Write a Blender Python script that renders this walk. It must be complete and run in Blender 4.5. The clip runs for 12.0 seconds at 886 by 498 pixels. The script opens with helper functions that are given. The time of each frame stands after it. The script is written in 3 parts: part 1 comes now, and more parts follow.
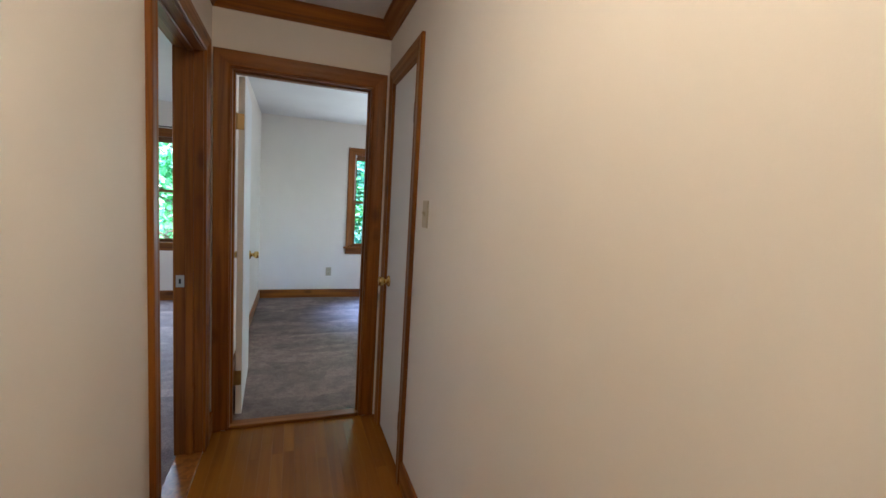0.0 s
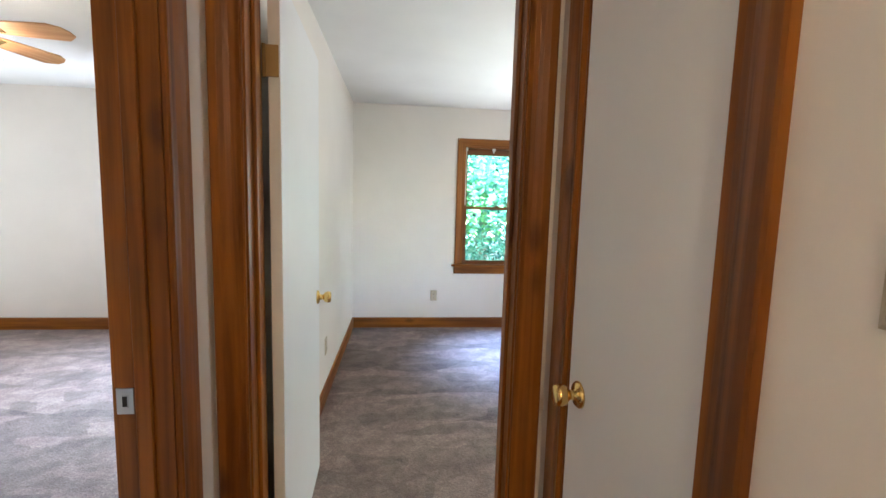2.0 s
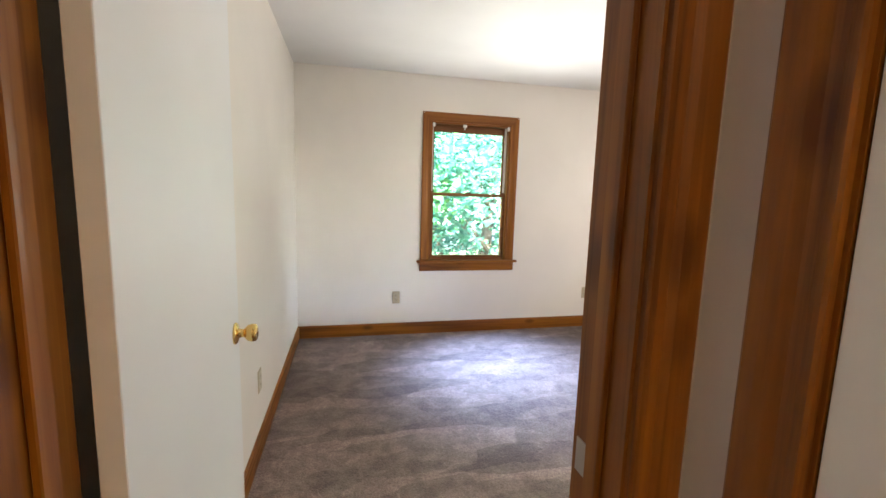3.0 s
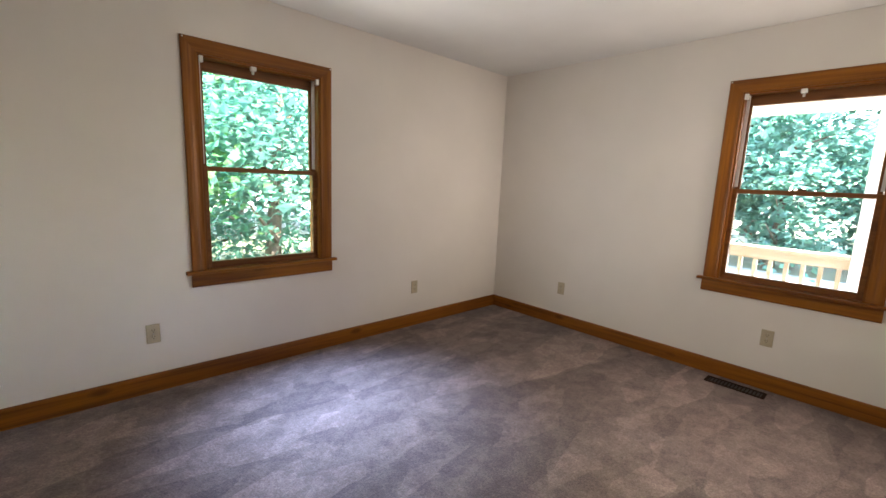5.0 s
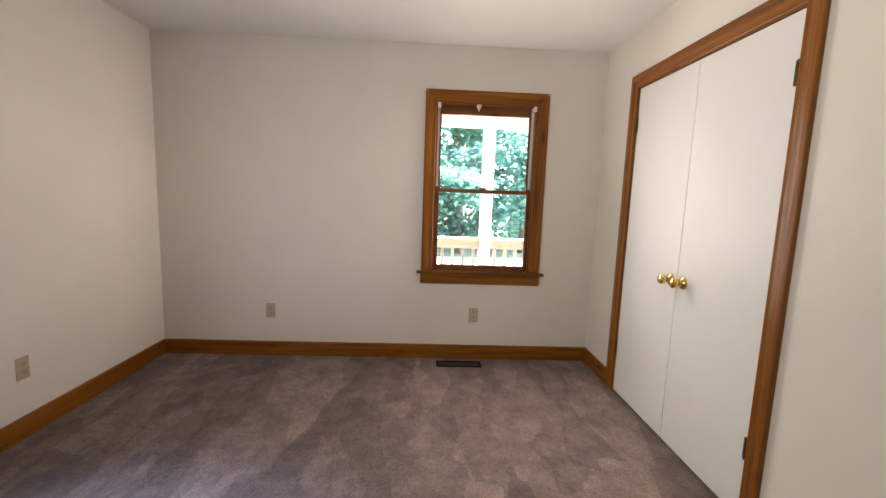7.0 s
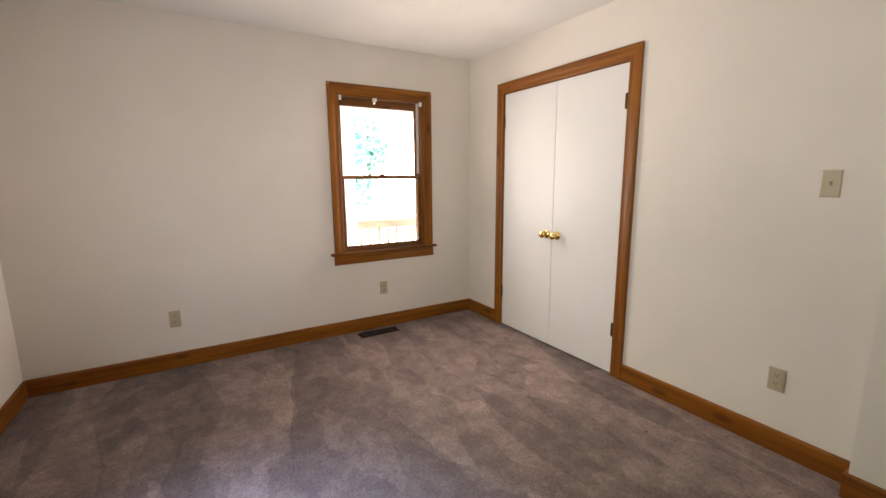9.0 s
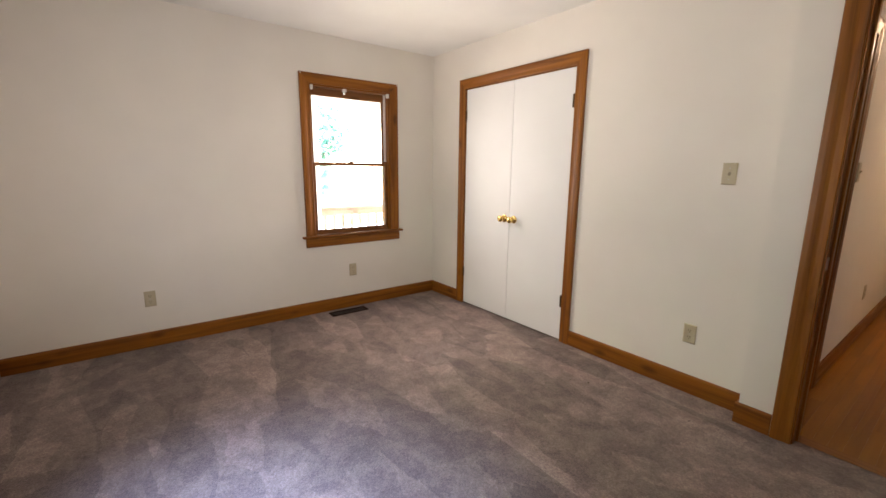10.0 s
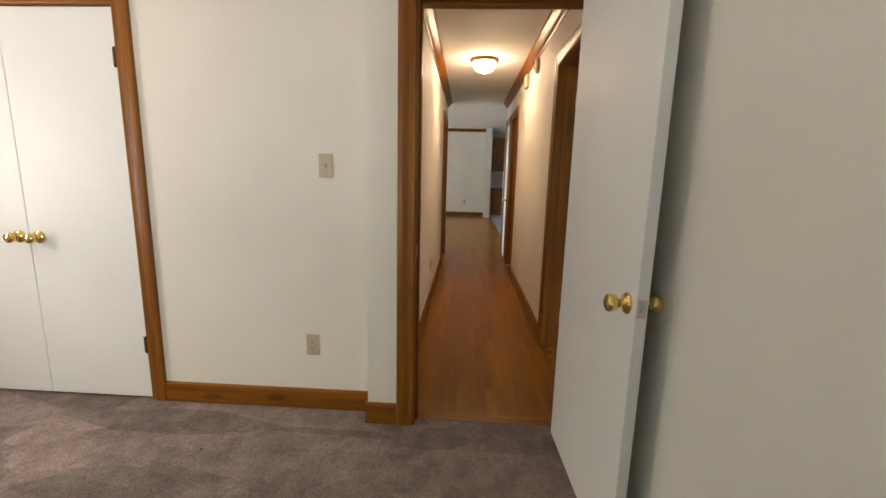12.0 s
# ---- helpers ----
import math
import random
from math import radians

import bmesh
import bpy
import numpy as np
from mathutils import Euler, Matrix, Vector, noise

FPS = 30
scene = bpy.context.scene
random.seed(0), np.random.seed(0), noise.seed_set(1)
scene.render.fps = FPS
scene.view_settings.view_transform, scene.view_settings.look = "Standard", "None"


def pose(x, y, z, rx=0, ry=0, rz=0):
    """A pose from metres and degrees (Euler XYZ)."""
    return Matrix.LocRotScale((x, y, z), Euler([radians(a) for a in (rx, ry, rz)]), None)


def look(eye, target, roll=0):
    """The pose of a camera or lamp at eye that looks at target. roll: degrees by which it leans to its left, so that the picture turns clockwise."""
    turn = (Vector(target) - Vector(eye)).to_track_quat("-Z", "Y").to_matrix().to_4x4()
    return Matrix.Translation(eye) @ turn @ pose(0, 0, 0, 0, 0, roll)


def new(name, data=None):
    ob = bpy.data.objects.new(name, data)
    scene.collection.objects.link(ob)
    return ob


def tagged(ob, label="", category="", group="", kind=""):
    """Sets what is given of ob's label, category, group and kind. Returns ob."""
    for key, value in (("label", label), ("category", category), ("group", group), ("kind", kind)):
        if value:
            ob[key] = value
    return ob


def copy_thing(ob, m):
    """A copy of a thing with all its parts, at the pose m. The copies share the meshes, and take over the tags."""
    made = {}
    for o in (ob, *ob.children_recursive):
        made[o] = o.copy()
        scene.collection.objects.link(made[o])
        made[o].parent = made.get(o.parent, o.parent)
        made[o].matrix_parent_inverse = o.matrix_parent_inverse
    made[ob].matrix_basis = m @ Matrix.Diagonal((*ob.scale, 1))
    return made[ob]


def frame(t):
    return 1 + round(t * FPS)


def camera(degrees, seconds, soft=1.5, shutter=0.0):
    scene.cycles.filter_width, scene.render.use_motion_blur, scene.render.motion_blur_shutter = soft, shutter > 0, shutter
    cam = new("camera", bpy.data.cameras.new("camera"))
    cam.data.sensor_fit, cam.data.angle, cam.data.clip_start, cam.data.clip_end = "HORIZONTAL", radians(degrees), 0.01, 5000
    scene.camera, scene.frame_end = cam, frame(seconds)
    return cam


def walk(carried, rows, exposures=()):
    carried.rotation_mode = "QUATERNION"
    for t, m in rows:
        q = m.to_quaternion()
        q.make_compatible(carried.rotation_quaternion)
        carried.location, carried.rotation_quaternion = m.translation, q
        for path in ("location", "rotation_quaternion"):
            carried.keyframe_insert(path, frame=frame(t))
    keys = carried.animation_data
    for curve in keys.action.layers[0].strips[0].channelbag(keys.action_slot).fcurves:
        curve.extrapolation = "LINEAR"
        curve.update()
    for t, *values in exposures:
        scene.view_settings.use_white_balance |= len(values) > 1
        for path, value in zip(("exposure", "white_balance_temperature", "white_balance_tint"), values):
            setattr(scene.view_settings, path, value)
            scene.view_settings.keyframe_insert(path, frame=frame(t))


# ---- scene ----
cam = camera(93.4, 12.0)
PATH = [
    (0, (0.291, 0.372, 1.36), (0.969, 2.243, 1.16), 3.5),
    (0.5, (0.396, 0.68, 1.36), (0.749, 2.64, 1.168), 3.5),
    (1, (0.438, 0.992, 1.369), (0.607, 2.973, 1.153), 3.6),
    (1.5, (0.391, 1.371, 1.371), (0.586, 3.351, 1.163), 1.6),
    (2, (0.371, 1.766, 1.37), (0.583, 3.743, 1.162), 1.6),
    (2.5, (0.322, 2.162, 1.358), (0.636, 4.125, 1.134), 0.6),
    (2.7, (0.321, 2.284, 1.357), (0.681, 4.236, 1.113), 1.1),
    (4.5, (0.365, 3.239, 1.331), (1.46, 4.881, 1.007), 1.7),
    (5, (0.401, 3.436, 1.336), (1.749, 4.878, 1.014), 2.4),
    (5.5, (0.449, 3.601, 1.335), (2.055, 4.747, 1.005), 2.8),
    (6, (0.478, 3.825, 1.316), (2.289, 4.6, 0.97), 2.8),
    (6.5, (0.584, 4.063, 1.324), (2.518, 4.464, 1.012), 2.7),
    (7, (0.657, 4.31, 1.311), (2.638, 4.22, 1.056), 2.1),
    (9, (0.481, 5.315, 1.35), (2.172, 4.304, 1.009), -0.4),
    (9.5, (0.376, 5.462, 1.341), (1.993, 4.343, 0.978), 0.3),
    (10, (0.289, 5.555, 1.323), (1.854, 4.37, 0.944), 0.6),
    (10.5, (0.274, 5.637, 1.316), (1.727, 4.317, 0.932), 0.8),
    (11, (0.336, 5.509, 1.305), (1.44, 3.884, 0.929), 1.5),
    (11.5, (0.448, 5.292, 1.314), (0.876, 3.374, 0.94), 1.0),
    (12, (0.482, 5.025, 1.285), (0.584, 3.059, 0.93), 1.4),
]
EXPO = [(0.0, 5.6, 5400, 9), (1.0, 6.0, 5500, 7), (1.5, 6.13, 5600, 8), (2.5, 6.25, 6300, 12), (4.5, 5.4, 6900, 18), (5.5, 5.2, 6900, 18), (7.0, 5.25, 6950, 20), (9.5, 5.42, 7050, 21), (12.0, 5.55, 6900, 15)]
walk(cam, [(t, look(eye, target, roll)) for t, eye, target, roll in PATH], EXPO)

# ---------------------------------------------------------------- world and light
world = bpy.data.worlds.new("daylight")
scene.world = world
world.use_nodes = True
wn = world.node_tree.nodes
sky = wn.new("ShaderNodeTexSky")
sky.sky_type, sky.sun_disc = "NISHITA", False
sky.sun_elevation, sky.sun_rotation = radians(58), radians(150)
world.node_tree.links.new(sky.outputs[0], wn["Background"].inputs[0])
wn["Background"].inputs[1].default_value = 0.15

sun = new("sun", bpy.data.lights.new("sun", "SUN"))
sun.data.energy, sun.data.angle, sun.data.color = 2.1, radians(0.6), (1.0, 0.95, 0.86)
sun.matrix_world = look((0, 0, 30), (-30 * math.cos(radians(58)) * 0.5, 30 * math.cos(radians(58)) * 0.866, 30 - 30 * math.sin(radians(58))))


def sky_lamp(name, eye, way, width, height, watts, spread, tint=(0.80, 0.90, 1.0)):
    """An area lamp added at a window opening, standing in for daylight through it."""
    lamp = new(name, bpy.data.lights.new(name, "AREA"))
    lamp.data.shape, lamp.data.size, lamp.data.size_y = "RECTANGLE", width, height
    lamp.data.energy, lamp.data.color, lamp.data.spread = watts, tint, radians(spread)
    lamp.matrix_world = look(eye, Vector(eye) + Vector(way))
    return lamp


# several added lamps a window, each aimed to brighten a floor, ceiling or wall
sky_lamp("skylight_north_down", (1.45, 6.25, 1.85), (0.05, -0.42, -0.906), 0.70, 0.14, 0.52, 50, (0.36, 0.56, 1.0))
sky_lamp("skylight_north_up", (1.45, 6.25, 0.82), (0, -0.66, 0.75), 0.70, 0.14, 0.14, 100, (1.0, 1.0, 0.93))
sky_lamp("skylight_north_across", (1.45, 6.22, 1.33), (0.5, -0.866, 0), 0.14, 1.1, 0.25, 125, (0.96, 1.0, 0.96))
sky_lamp("skylight_east_down", (3.82, 3.865, 1.85), (-0.60, 0, -0.80), 0.70, 0.14, 0.18, 80, (1.0, 0.9, 0.8))
sky_lamp("skylight_east_up", (3.82, 3.865, 0.82), (-0.62, 0, 0.78), 0.70, 0.14, 0.155, 110, (1.0, 0.91, 0.80))
sky_lamp("skylight_east_across", (3.80, 3.865, 1.33), (-0.90, -0.436, 0), 0.14, 1.1, 0.07, 90, (1.0, 0.95, 0.88))
sky_lamp("skylight_east_north", (3.80, 3.865, 1.33), (-0.26, 0.966, 0), 0.14, 1.1, 0.09, 80, (1.0, 0.93, 0.84))
sky_lamp("skylight_side_down", (-1.23, 6.25, 1.85), (-0.1, -0.62, -0.78), 0.70, 0.14, 0.85, 84, (0.66, 0.80, 1.0))
sky_lamp("skylight_side_across", (-1.23, 6.22, 1.33), (-0.87, -0.5, 0), 0.14, 1.1, 0.7, 90, (0.88, 0.94, 1.0))
# lamp at an added, unseen window, brightening the living room
sky_lamp("skylight_living_room", (4.4, -5.2, 1.5), (-1, 0, 0), 2.2, 1.3, 0.9, 160, (0.62, 0.86, 1.0))


# ---------------------------------------------------------------- materials
class Mat:
    def __init__(self, name, color=(0.8, 0.8, 0.8), rough=0.5, metal=0.0):
        self.m = bpy.data.materials.new(name)
        self.m.use_nodes = True
        self.n, self.l = self.m.node_tree.nodes, self.m.node_tree.links
        self.b = self.n["Principled BSDF"]
        self.b.inputs["Base Color"].default_value = (*color, 1)
        self.b.inputs["Roughness"].default_value = rough
        self.b.inputs["Metallic"].default_value = metal

    def node(self, kind, **inputs):
        nd = self.n.new(kind)
        for key, v in inputs.items():
            nd.inputs[key.replace("_", " ")].default_value = v
        return nd

    def link(self, a, b):
        self.l.new(a, b)

    def coords(self, scale, shift=True):
        """Object coordinates, moved by a random amount for each object."""
        tc = self.node("ShaderNodeTexCoord")
        mp = self.node("ShaderNodeMapping", Scale=scale)
        if shift:
            oi = self.node("ShaderNodeObjectInfo")
            mul = self.node("ShaderNodeVectorMath")
            mul.operation = "MULTIPLY_ADD"
            self.link(oi.outputs["Random"], mul.inputs[0])
            mul.inputs[1].default_value = (7.0, 13.0, 5.0)
            self.link(tc.outputs["Object"], mul.inputs[2])
            self.link(mul.outputs[0], mp.inputs[0])
        else:
            self.link(tc.outputs["Object"], mp.inputs[0])
        return mp.outputs[0]

    def noise(self, vec, scale, detail=4.0, rough=0.55, dist=0.0):
        nz = self.node("ShaderNodeTexNoise", Scale=scale, Detail=detail, Roughness=rough, Distortion=dist)
        self.link(vec, nz.inputs["Vector"])
        return nz.outputs["Fac"]

    def ramp(self, fac, stops):
        r = self.node("ShaderNodeValToRGB")
        while len(r.color_ramp.elements) < len(stops):
            r.color_ramp.elements.new(0.5)
        for e, (p, c) in zip(r.color_ramp.elements, stops):
            e.position, e.color = p, (*c, 1)
        self.link(fac, r.inputs[0])
        return r.outputs[0]

    def mix(self, a, b, fac, mode="MULTIPLY"):
        m = self.n.new("ShaderNodeMix")
        m.data_type, m.blend_type = "RGBA", mode
        for sock, v in ((m.inputs[0], fac), (m.inputs[6], a), (m.inputs[7], b)):
            if isinstance(v, (int, float)):
                sock.default_value = v
            elif isinstance(v, tuple):
                sock.default_value = (*v, 1)
            else:
                self.link(v, sock)
        return m.outputs[2]

    def base(self, col):
        self.link(col, self.b.inputs["Base Color"])

    def bump(self, h, strength, dist=0.002):
        bp = self.node("ShaderNodeBump", Strength=strength, Distance=dist)
        self.link(h, bp.inputs["Height"])
        self.link(bp.outputs[0], self.b.inputs["Normal"])


def paint(name, color, rough=0.65, texture=0.12, scale=260.0, mottle=0.05):
    m = Mat(name, color, rough)
    v = m.coords((1, 1, 1), False)
    big = m.noise(v, 1.7, 3.0)
    c2 = tuple(c * (1 - mottle) for c in color)
    m.base(m.ramp(big, [(0.35, c2), (0.65, color)]))
    m.bump(m.noise(v, scale, 2.0), texture, 0.0015)
    return m.m


def wood(name, axis, dark, mid, light, rough=0.38, across=34.0, knots=0.7, boards=0.0):
    m = Mat(name, mid, rough)
    sc = [across, across, across]
    sc[axis] = 1.1
    v = m.coords(tuple(sc))
    grain = m.noise(v, 1.0, 6.0, 0.6, 0.6)
    col = m.ramp(grain, [(0.25, dark), (0.5, mid), (0.75, light)])
    sb = [5.0, 5.0, 5.0]
    sb[axis] = 0.9
    blot = m.noise(m.coords(tuple(sb)), 1.0, 3.0)
    col = m.mix(col, m.ramp(blot, [(0.3, (0.62, 0.55, 0.48)), (0.55, (1, 1, 1))]), 0.8 if knots else 0.3)
    # knots
    sk = [7.0, 7.0, 7.0]
    sk[axis] = 3.0
    vo = m.node("ShaderNodeTexVoronoi", Scale=1.0)
    m.link(m.coords(tuple(sk)), vo.inputs["Vector"])
    col = m.mix(col, m.ramp(vo.outputs["Distance"], [(0.08, (0.35, 0.26, 0.2)), (0.2, (1, 1, 1))]), knots)
    if boards:
        oi = m.node("ShaderNodeObjectInfo")
        col = m.mix(col, m.ramp(oi.outputs["Random"], [(0.0, (0.62, 0.58, 0.55)), (0.5, (0.95, 0.95, 0.95)), (1.0, (1.25, 1.3, 1.3))]), boards)
    m.base(col)
    if knots:
        m.link(m.ramp(grain, [(0.3, (rough + 0.12,) * 3), (0.7, (rough - 0.06,) * 3)]), m.b.inputs["Roughness"])
    if knots:
        m.bump(grain, 0.12, 0.001)
    m.b.inputs["Specular IOR Level"].default_value = 0.32 if knots else 0.22
    return m.m


M_WALL = paint("wall_paint", (0.81, 0.765, 0.70))
M_CEIL = paint("ceiling_texture", (0.80, 0.80, 0.78), 0.8, 0.5, 38.0, 0.06)
M_DOOR = paint("door_paint", (0.80, 0.80, 0.79), 0.5, 0.05, 90.0, 0.04)
TRIM = ((0.115, 0.034, 0.004), (0.25, 0.083, 0.007), (0.34, 0.125, 0.011))
M_WX = wood("stained_pine_across", 0, *TRIM)
M_WZ = wood("stained_pine_upright", 2, *TRIM)
M_SASH = wood("sash_pine", 0, (0.10, 0.035, 0.010), (0.20, 0.075, 0.020), (0.28, 0.11, 0.03))
M_OAK = wood("oak_strip", 0, (0.22, 0.078, 0.006), (0.30, 0.110, 0.009), (0.36, 0.143, 0.014), 0.30, 18.0, 0.0, 0.4)
M_BLADE = wood("fan_blade_wood", 0, (0.45, 0.22, 0.09), (0.6, 0.33, 0.15), (0.7, 0.42, 0.2), 0.4)
M_CAB = wood("cabinet_oak", 2, (0.16, 0.07, 0.02), (0.28, 0.13, 0.04), (0.36, 0.17, 0.06), 0.4)
M_DECK = wood("porch_lumber", 1, (0.40, 0.32, 0.22), (0.50, 0.41, 0.30), (0.58, 0.49, 0.37), 0.7)
M_BARK = wood("bark", 2, (0.05, 0.04, 0.03), (0.10, 0.08, 0.06), (0.16, 0.13, 0.10), 0.9)
M_BRASS = Mat("polished_brass", (0.80, 0.56, 0.20), 0.16, 1.0).m
M_BRONZE = Mat("dark_hinge_metal", (0.10, 0.06, 0.03), 0.4, 0.9).m
M_ANTIQUE = Mat("tarnished_brass", (0.36, 0.25, 0.11), 0.34, 1.0).m
M_STEEL = Mat("steel_plate", (0.55, 0.53, 0.5), 0.3, 1.0).m
M_IVORY = Mat("ivory_plastic", (0.50, 0.43, 0.30), 0.35).m
M_WHITEP = Mat("white_plastic", (0.78, 0.76, 0.71), 0.4).m
M_DARK = Mat("dark_slot", (0.015, 0.013, 0.012), 0.7).m
M_VENT = Mat("brown_vent_metal", (0.022, 0.012, 0.008), 0.9, 0.0).m
M_VENT.node_tree.nodes["Principled BSDF"].inputs["Specular IOR Level"].default_value = 0.1
M_WHITEPAINT = paint("porch_white", (0.82, 0.82, 0.8), 0.55)
M_TILE = paint("kitchen_vinyl", (0.42, 0.45, 0.5), 0.35)
M_COUNTER = paint("counter_laminate", (0.62, 0.6, 0.58), 0.35)


def carpet_mat():
    """Cut pile: vacuum strokes with crisp edges, footprints, tufts and fibres."""
    m = Mat("mauve_carpet", (0.17, 0.13, 0.12), 0.95)
    v = m.coords((1, 1, 1), False)
    ragged = m.node("ShaderNodeTexNoise", Scale=22.0, Detail=4.0)
    m.link(v, ragged.inputs["Vector"])

    def strokes(scale, turn, jag, seed):
        mp = m.node("ShaderNodeMapping", Scale=scale, Rotation=(0, 0, radians(turn)), Location=(seed, seed * 0.7, 0))
        m.link(v, mp.inputs[0])
        jit = m.node("ShaderNodeVectorMath")
        jit.operation = "MULTIPLY_ADD"
        m.link(ragged.outputs["Color"], jit.inputs[0])
        jit.inputs[1].default_value = (jag, jag, 0)
        m.link(mp.outputs[0], jit.inputs[2])
        vo = m.node("ShaderNodeTexVoronoi", Scale=1.0)
        vo.voronoi_dimensions = "2D"
        vo.distance = "MANHATTAN"
        m.link(jit.outputs[0], vo.inputs["Vector"])
        sep = m.node("ShaderNodeSeparateColor")
        m.link(vo.outputs["Color"], sep.inputs[0])
        return sep.outputs[0]

    long_marks = strokes((1.1, 4.6, 1.0), 4, 0.06, 2.3)
    short_marks = strokes((3.0, 7.5, 1.0), -15, 0.18, 5.1)
    foot = m.noise(v, 8.0, 5.0, 0.62, 0.3)
    fibre = m.noise(v, 130.0, 2.0, 0.7)
    tuft = m.noise(v, 55.0, 3.0, 0.65)
    col = m.ramp(foot, [(0.38, (0.160, 0.116, 0.104)), (0.48, (0.182, 0.134, 0.119)), (0.52, (0.206, 0.154, 0.136)), (0.64, (0.230, 0.176, 0.154))])
    col = m.mix(col, m.ramp(long_marks, [(0.15, (0.77, 0.755, 0.76)), (0.5, (0.98, 0.975, 0.97)), (0.85, (1.22, 1.21, 1.20))]), 0.95)
    col = m.mix(col, m.ramp(short_marks, [(0.15, (0.80, 0.79, 0.795)), (0.5, (1.0, 1.0, 1.0)), (0.85, (1.2, 1.19, 1.18))]), 0.85)
    col = m.mix(col, m.ramp(fibre, [(0.3, (0.6, 0.58, 0.58)), (0.7, (1.25, 1.25, 1.25))]), 0.8)
    col = m.mix(col, m.ramp(tuft, [(0.3, (0.74, 0.74, 0.74)), (0.7, (1.2, 1.2, 1.2))]), 0.8)
    m.base(col)
    add = m.node("ShaderNodeMath")
    m.link(fibre, add.inputs[0])
    m.link(tuft, add.inputs[1])
    m.bump(add.outputs[0], 0.9, 0.006)
    m.b.inputs["Sheen Weight"].default_value = 0.08
    m.b.inputs["Sheen Roughness"].default_value = 0.6
    return m.m


M_CARPET = carpet_mat()


def glass_mat():
    m = Mat("window_glass")
    m.n.remove(m.b)
    tr = m.node("ShaderNodeBsdfTransparent")
    tr.inputs[0].default_value = (0.96, 0.98, 0.97, 1)
    gl = m.node("ShaderNodeBsdfGlossy", Roughness=0.02)
    fr = m.node("ShaderNodeFresnel", IOR=1.45)
    mx = m.n.new("ShaderNodeMixShader")
    m.link(fr.outputs[0], mx.inputs[0])
    m.link(tr.outputs[0], mx.inputs[1])
    m.link(gl.outputs[0], mx.inputs[2])
    m.link(mx.outputs[0], m.n["Material Output"].inputs[0])
    return m.m


M_GLASS = glass_mat()


def glow_mat(name, color, strength):
    m = Mat(name, (0.9, 0.88, 0.84), 0.3)
    m.b.inputs["Emission Color"].default_value = (*color, 1)
    m.b.inputs["Emission Strength"].default_value = strength
    return m.m


M_DOME = glow_mat("lit_frosted_dome", (1.0, 0.76, 0.49), 1.65)
M_BULB = glow_mat("lit_tulip_glass", (1.0, 0.86, 0.70), 0.5)


def leaf_mat(name, a, b, c):
    m = Mat(name, b, 0.5)
    m.b.inputs["Specular IOR Level"].default_value = 0.08
    geo = m.node("ShaderNodeNewGeometry")
    col = m.ramp(geo.outputs["Random Per Island"], [(0.0, a), (0.5, b), (1.0, c)])
    m.base(col)
    tl = m.node("ShaderNodeBsdfTranslucent")
    m.link(m.mix(col, (1.35, 1.9, 1.75), 1.0), tl.inputs[0])
    mx = m.n.new("ShaderNodeMixShader")
    mx.inputs[0].default_value = 0.6
    m.link(m.b.outputs[0], mx.inputs[1])
    m.link(tl.outputs[0], mx.inputs[2])
    m.link(mx.outputs[0], m.n["Material Output"].inputs[0])
    return m.m


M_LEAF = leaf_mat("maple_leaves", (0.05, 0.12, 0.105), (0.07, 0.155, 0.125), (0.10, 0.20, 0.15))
# paler than the maple leaves: the washed-out outdoor haze is put into the colour
M_LEAF2 = leaf_mat("hazed_woodland_leaves", (0.09, 0.17, 0.145), (0.115, 0.20, 0.165), (0.14, 0.23, 0.18))
M_LEAF3 = leaf_mat("yellow_green_leaves", (0.06, 0.15, 0.06), (0.085, 0.20, 0.075), (0.12, 0.25, 0.10))
M_GROUND = paint("lawn_and_leaf_litter", (0.14, 0.15, 0.08), 0.9, 0.6, 30.0, 0.45)
M_ROAD = paint("pale_gravel_drive", (0.42, 0.40, 0.37), 0.9, 0.6, 60.0, 0.2)


# ---------------------------------------------------------------- mesh helpers
def box(bm, x0, y0, z0, x1, y1, z1, bevel=0.0):
    vs = [bm.verts.new(p) for p in ((x0, y0, z0), (x1, y0, z0), (x1, y1, z0), (x0, y1, z0), (x0, y0, z1), (x1, y0, z1), (x1, y1, z1), (x0, y1, z1))]
    fs = [bm.faces.new([vs[i] for i in f]) for f in ((3, 2, 1, 0), (4, 5, 6, 7), (0, 1, 5, 4), (1, 2, 6, 5), (2, 3, 7, 6), (3, 0, 4, 7))]
    if bevel:
        bmesh.ops.bevel(bm, geom=list({e for f in fs for e in f.edges}), offset=bevel, segments=1, affect="EDGES", profile=0.5)
    return bm


def boxes(*rows, bevel=0.0):
    bm = bmesh.new()
    for r in rows:
        box(bm, *r, bevel=bevel)
    return bm


def loft(loops, closed=True, caps=True):
    """Faces between loops of points, one after another."""
    bm = bmesh.new()
    rings = [[bm.verts.new(p) for p in lp] for lp in loops]
    n = len(loops[0])
    for a, b in zip(rings, rings[1:]):
        for i in range(n if closed else n - 1):
            bm.faces.new((a[i], a[(i + 1) % n], b[(i + 1) % n], b[i]))
    if caps:
        bm.faces.new(rings[0][::-1])
        bm.faces.new(rings[-1])
    bmesh.ops.recalc_face_normals(bm, faces=bm.faces)
    return bm


